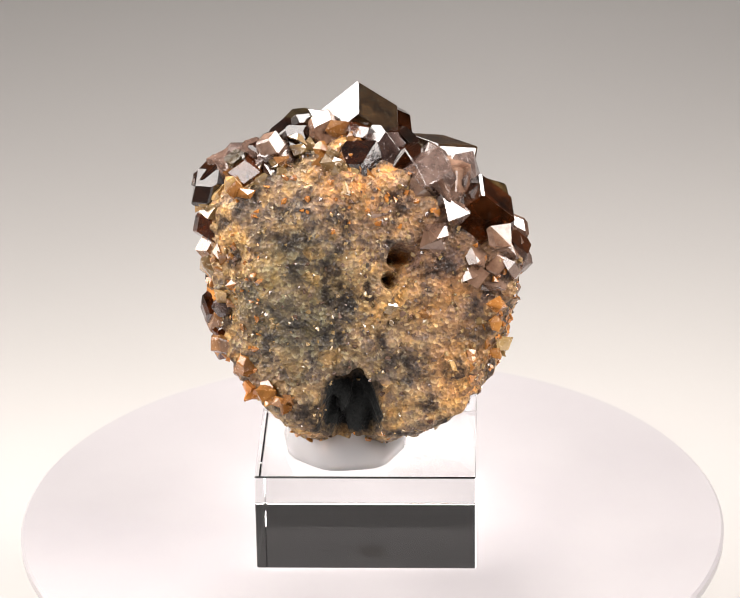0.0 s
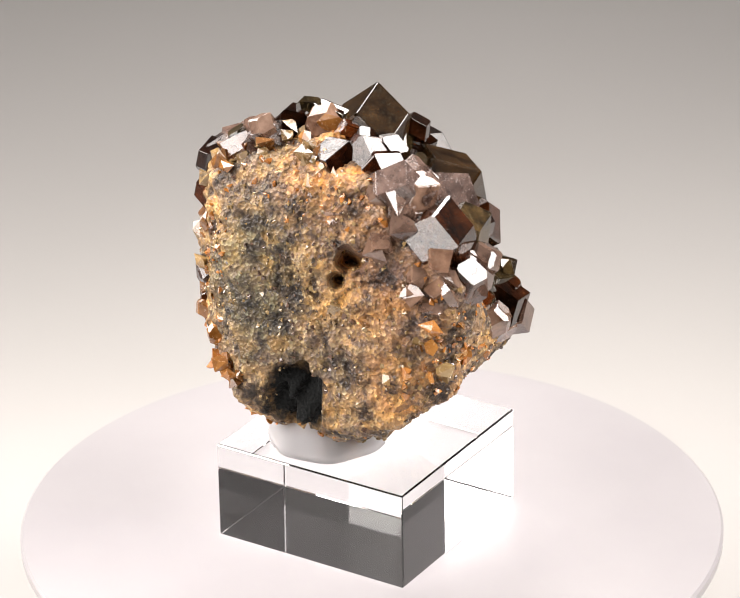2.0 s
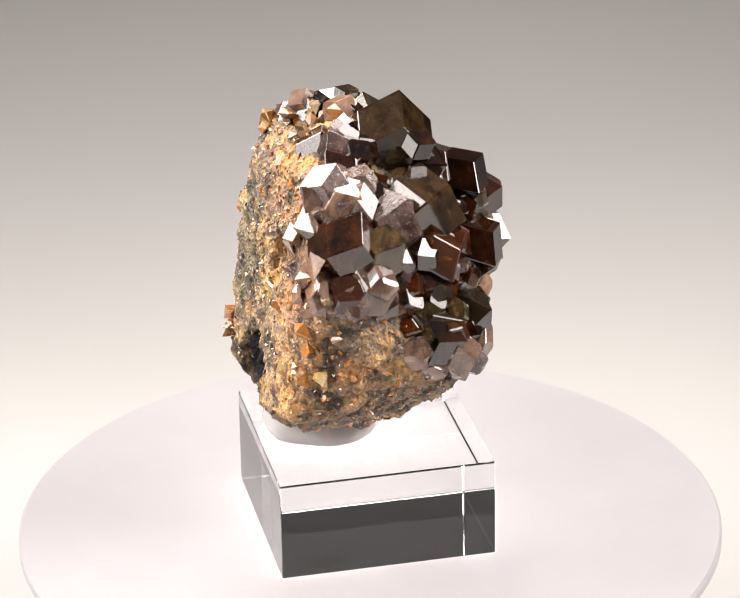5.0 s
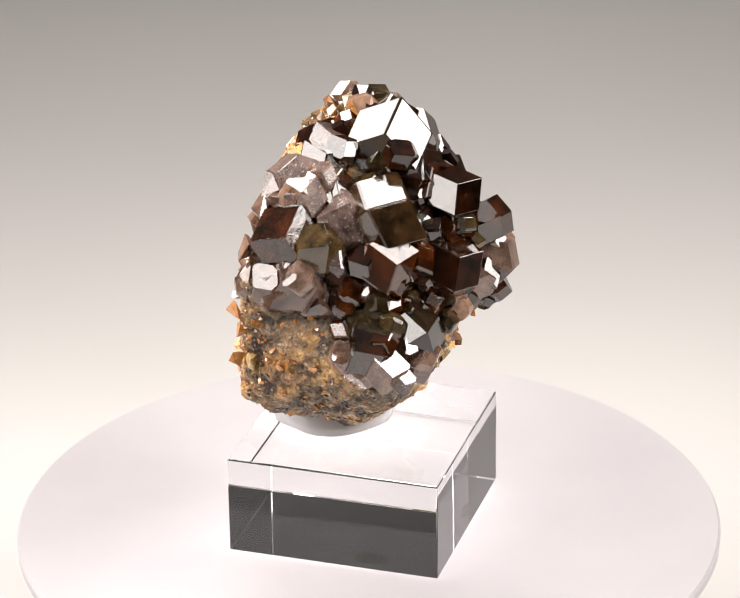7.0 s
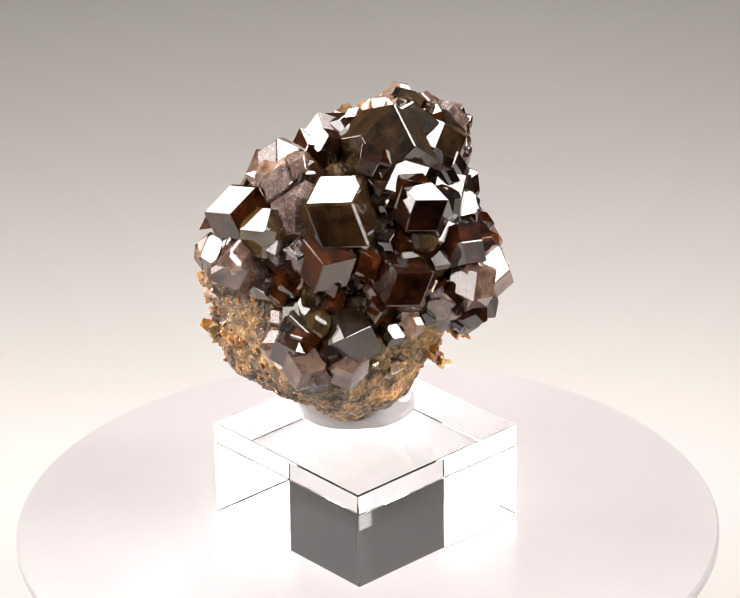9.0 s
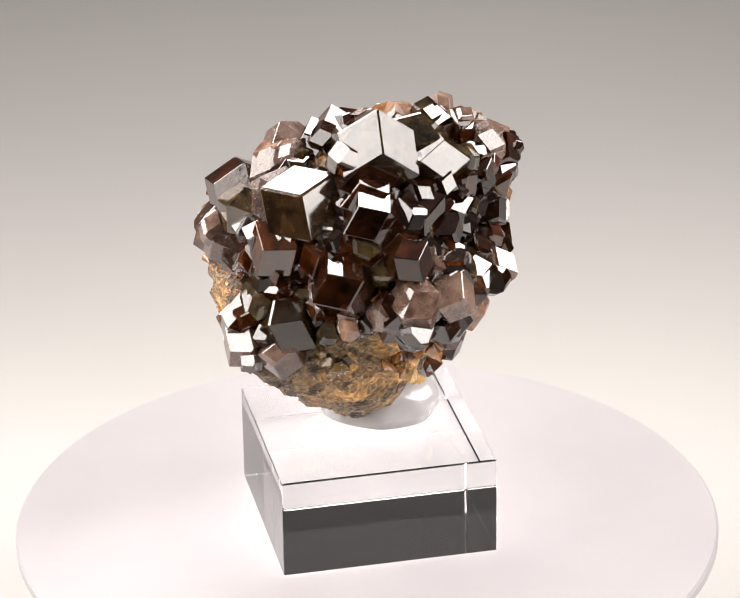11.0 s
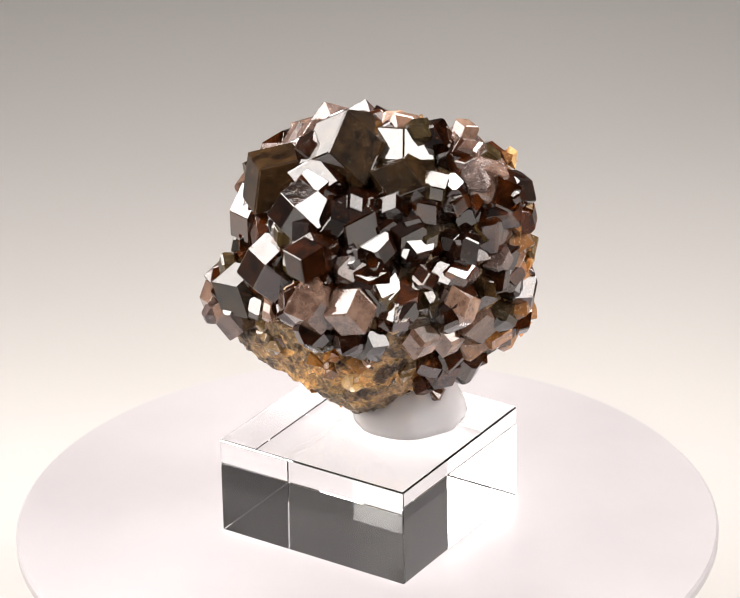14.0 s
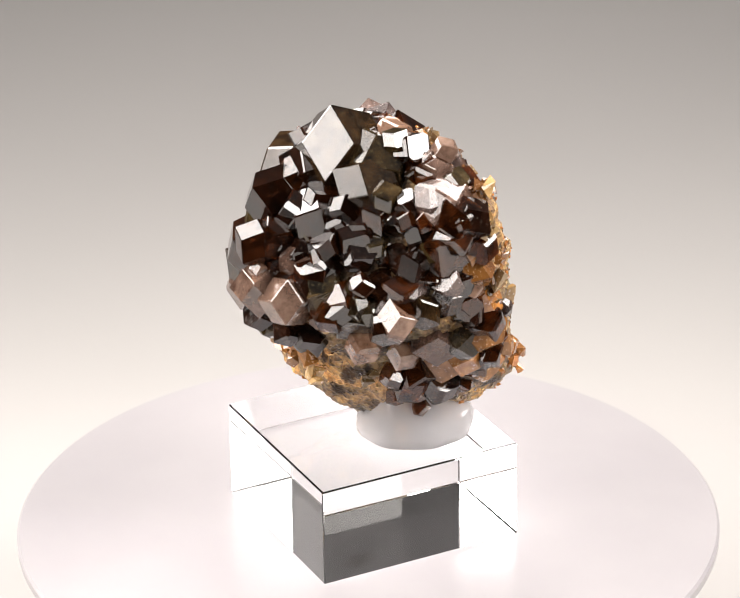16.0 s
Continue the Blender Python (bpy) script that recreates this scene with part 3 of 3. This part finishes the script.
garnet(-18.3, 0.3, 56.7, 1.34, -98, 28, 135, BROWN, 0.13)
garnet(-12.6, -7.9, 25.2, 0.67, -74, 28, 124, BROWN, 0.13)
garnet(-13.2, -5.9, 63.8, 1.34, 100, 67, -147, SMOKY, 0.13)
chunk(-14.1, -7.2, 61.5, 2.4, AMBER, 272)
garnet(-16.3, -1.7, 60.2, 1.34, -71, -54, -167, BROWN, 0.13)
garnet(-16.2, 2.1, 58.5, 1.34, 3, 65, 120, BLACK, 0.13)
garnet(2.8, 15.4, 51.2, 1.34, -15, 3, -167, BROWN, 0.13)
chunk(-0.5, 13.0, 33.2, 2.3, AMBER, 277)
chunk(19.7, -10.0, 43.6, 3.2, AMBER, 278)
garnet(17.7, -3.3, 38.2, 1.34, -108, -51, -110, OLIVE, 0.13)
chunk(18.8, -0.0, 37.3, 2.3, AMBER, 280)
garnet(21.0, -8.8, 46.3, 1.34, 88, -12, 113, SMOKY, 0.13)
garnet(18.7, -11.4, 47.3, 1.34, 19, -12, -127, SMOKY, 0.13)
garnet(-24.1, -2.6, 57.4, 0.74, -20, -38, 136, BROWN, 0.13)
garnet(5.4, 13.7, 52.3, 1.25, -10, 63, -173, BROWN, 0.13)
garnet(6.3, 15.6, 40.0, 1.25, -52, 6, 115, SMOKY, 0.13)
garnet(18.0, -5.6, 41.4, 1.25, 63, 28, -148, SMOKY, 0.13)
garnet(18.0, 8.5, 41.7, 1.25, 59, 51, -152, OLIVE, 0.13)
chunk(18.2, -7.9, 41.0, 2.9, AMBER, 289)
chunk(-18.0, -8.1, 59.0, 2.9, GOLD, 290)
garnet(-20.5, -11.0, 41.1, 1.05, 83, -3, -174, MAUVE, 0.13)
chunk(-13.9, -16.4, 30.0, 2.5, AMBER, 292)
garnet(7.1, 11.8, 52.4, 1.23, -66, -35, -107, BLACK, 0.13)
garnet(-9.5, -3.8, 21.9, 1.03, -33, -76, 174, BROWN, 0.13)
garnet(20.0, 10.7, 34.3, 1.16, 76, -43, -176, MAUVE, 0.13)
chunk(-13.1, -8.0, 61.6, 1.7, GOLD, 296)
garnet(17.1, 6.6, 44.8, 1.16, 30, -34, 131, OLIVE, 0.13)
chunk(17.5, -12.2, 41.9, 2.8, GOLD, 298)
chunk(-14.9, -7.3, 60.6, 2.8, AMBER, 299)
chunk(-20.0, -10.9, 44.5, 2.8, GOLD, 300)
chunk(-18.0, -12.9, 39.2, 2.4, AMBER, 301)
garnet(-21.0, -10.7, 35.1, 1.16, -48, -39, -106, AMBER, 0.13)
garnet(-17.6, -13.8, 32.9, 1.05, -66, -9, -96, AMBER, 0.13)
chunk(-2.4, -7.2, 61.8, 2.8, AMBER, 304)
chunk(18.9, -6.2, 34.7, 2.5, AMBER, 305)
chunk(-1.2, -3.9, 64.7, 1.7, AMBER, 306)
chunk(-11.6, -2.5, 26.3, 1.8, GOLD, 307)
chunk(-7.0, -0.4, 63.9, 1.8, AMBER, 308)
garnet(9.4, 14.7, 39.1, 1.07, 35, -2, 118, OLIVE, 0.13)
chunk(10.2, -5.2, 60.4, 1.8, AMBER, 1070)
chunk(-21.8, -9.5, 47.3, 2.5, AMBER, 311)
chunk(18.6, -11.4, 34.1, 2.5, GOLD, 312)
chunk(-7.8, -7.4, 61.4, 2.5, AMBER, 313)
chunk(-5.6, -6.4, 62.8, 2.5, AMBER, 314)
chunk(13.4, -12.8, 41.4, 2.4, AMBER, 315)
chunk(16.0, -12.6, 39.3, 2.4, GOLD, 316)
chunk(-12.1, -17.7, 28.4, 2.0, AMBER, 318)
garnet(-18.5, 5.5, 42.0, 1.95, 113, 78, -116, SMOKY, 0.13)
garnet(-14.6, 2.2, 49.6, 1.85, -2, -44, -91, BROWN, 0.13)
garnet(-17.5, -0.2, 47.9, 1.85, 2, -44, -94, BROWN, 0.13)
garnet(-20.2, -5.7, 42.4, 1.85, 46, -33, 137, BROWN, 0.13)
garnet(-17.0, 3.9, 46.2, 1.85, 30, -33, 101, BROWN, 0.13)
garnet(-15.4, 5.9, 46.3, 1.75, -39, 60, 156, DARK_BROWN, 0.13)
garnet(-19.3, -1.3, 52.2, 1.75, 63, 10, -179, OLIVE, 0.13)
garnet(-17.5, 2.3, 45.8, 1.75, -1, -39, -105, MAUVE, 0.13)
garnet(-20.2, -2.7, 47.2, 1.75, -94, 50, 166, MAUVE, 0.13)
garnet(-19.6, 1.5, 43.1, 1.75, -62, 22, -167, COATED, 0.13)
garnet(-14.5, -3.3, 61.3, 1.75, -38, 32, 155, BROWN, 0.13)
garnet(-18.6, -0.9, 59.5, 1.75, -5, -52, -122, MAUVE, 0.13)


chunk(-5.5, -8.2, 62.3, 2.9, GOLD, 0)
chunk(-2.5, -9.1, 60.8, 2.5, GOLD, 1)
chunk(-0.1, -10.0, 60.0, 2.8, AMBER, 2)
chunk(-7.9, -1.8, 63.5, 1.0, GOLD, 5)
chunk(-11.3, -5.3, 62.9, 2.4, SMOKY, 6)
chunk(-11.2, -7.4, 62.4, 2.4, AMBER, 7)
chunk(-15.3, -8.8, 60.5, 2.5, GOLD, 8)
chunk(-22.0, -7.4, 55.2, 3.4, GOLD, 9)
chunk(-22.8, -6.2, 52.0, 2.5, AMBER, 10)
chunk(-20.8, -10.1, 48.2, 2.4, AMBER, 11)
chunk(-19.1, -11.8, 45.2, 2.5, AMBER, 12)
chunk(-18.8, -12.6, 42.5, 1.8, AMBER, 13)
chunk(-16.4, -15.7, 29.5, 2.0, AMBER, 14)
chunk(-13.6, -17.5, 28.5, 1.8, AMBER, 15)
chunk(-3.5, -10.5, 57.7, 2.9, GOLD, 16)
chunk(-2.2, -12.3, 54.8, 2.8, AMBER, 17)
chunk(3.0, -14.3, 43.3, 2.5, GOLD, 18)
chunk(8.1, -14.3, 41.3, 2.1, AMBER, 19)
chunk(11.2, -14.1, 34.3, 3.4, GOLD, 20)
chunk(17.4, -13.0, 38.3, 2.5, AMBER, 21)
chunk(18.0, -13.8, 35.2, 2.0, AMBER, 22)
chunk(17.8, -11.0, 51.5, 3.4, SMOKY, 27)
chunk(10.7, -12.4, 51.7, 3.2, SMOKY, 28)
chunk(15.8, -12.4, 48.1, 3.2, SMOKY, 29)
chunk(-1.0, -10.1, 59.3, 3.5, GOLD, 32)
chunk(20.2, -11.8, 47.0, 3.9, SMOKY, 33)
chunk(17.9, -13.3, 41.4, 2.8, AMBER, 35)
chunk(-4.6, -8.6, 61.8, 2.5, GOLD, 37)
chunk(15.0, -13.8, 33.1, 2.5, AMBER, 38)
chunk(19.2, -12.1, 42.9, 2.1, AMBER, 39)
chunk(-17.9, -9.7, 59.2, 2.5, AMBER, 40)
chunk(-13.2, -7.5, 62.0, 2.9, SMOKY, 41)
chunk(-19.1, -11.0, 49.4, 1.8, AMBER, 42)
chunk(17.5, -10.5, 40.1, 2.1, AMBER, 43)
chunk(18.1, -6.1, 36.3, 2.0, SMOKY, 44)
chunk(-11.7, -6.6, 62.3, 2.1, AMBER, 45)
chunk(-5.2, -2.0, 64.6, 1.7, SMOKY, 46)
chunk(18.0, -10.9, 40.4, 2.4, AMBER, 47)
chunk(18.0, -2.8, 40.0, 1.7, GOLD, 48)
chunk(5.0, 12.3, 34.1, 2.5, SMOKY, 49)
chunk(10.5, 12.5, 34.7, 2.1, GOLD, 51)
chunk(-3.8, 15.0, 35.1, 1.5, AMBER, 52)
chunk(-7.6, 12.7, 34.6, 1.5, AMBER, 53)
chunk(-1.3, 16.6, 39.6, 1.8, SMOKY, 54)
chunk(8.4, 13.0, 33.3, 2.5, GOLD, 55)
chunk(-1.9, 13.1, 31.4, 1.8, AMBER, 56)
chunk(-3.9, 11.2, 29.2, 2.0, GOLD, 57)
chunk(-12.4, 13.3, 41.0, 1.8, GOLD, 58)
chunk(-22.5, -5.4, 50.6, 1.8, AMBER, 59)
chunk(-21.9, -8.9, 43.4, 2.4, AMBER, 60)
chunk(-9.0, 4.8, 28.3, 2.1, GOLD, 61)
chunk(-14.6, -5.4, 61.4, 1.7, AMBER, 62)
chunk(-19.0, -6.7, 59.5, 2.1, AMBER, 63)


def druse(count):
    """Small dark crystals that fill the hollows between the large ones."""
    me, done, grown = MATRIX.data, 0, Vector((0.03, 0.86, 0.50))
    mats = (BLACK, DARK_BROWN, BROWN, BLACK, OLIVE)
    while done < count:
        poly = me.polygons[random.randrange(len(me.polygons))]
        c = poly.center * 1000
        if (c - CENTRE * 1000).normalized().dot(grown) < 0.30 or c.z < 37:
            continue
        k = random.uniform(0.9, 2.0)
        c += poly.normal * random.uniform(0.0, 1.2)
        garnet(c.x, c.y, c.z, k, *(random.uniform(-180, 180) for _ in range(3)), mats[done % 5], 0.13, 0.01)
        done += 1


random.seed(31)
druse(110)


# ---------------------------------------------------------------- the turning
def motions():
    rows = [(i * 1.0, pose(0, 0, 0, 0, 0, -RATE * i)) for i in range(17)]
    for thing in (TURNTABLE, BASE, GELMOUNT, SPECIMEN):
        walk(thing, rows)


motions()
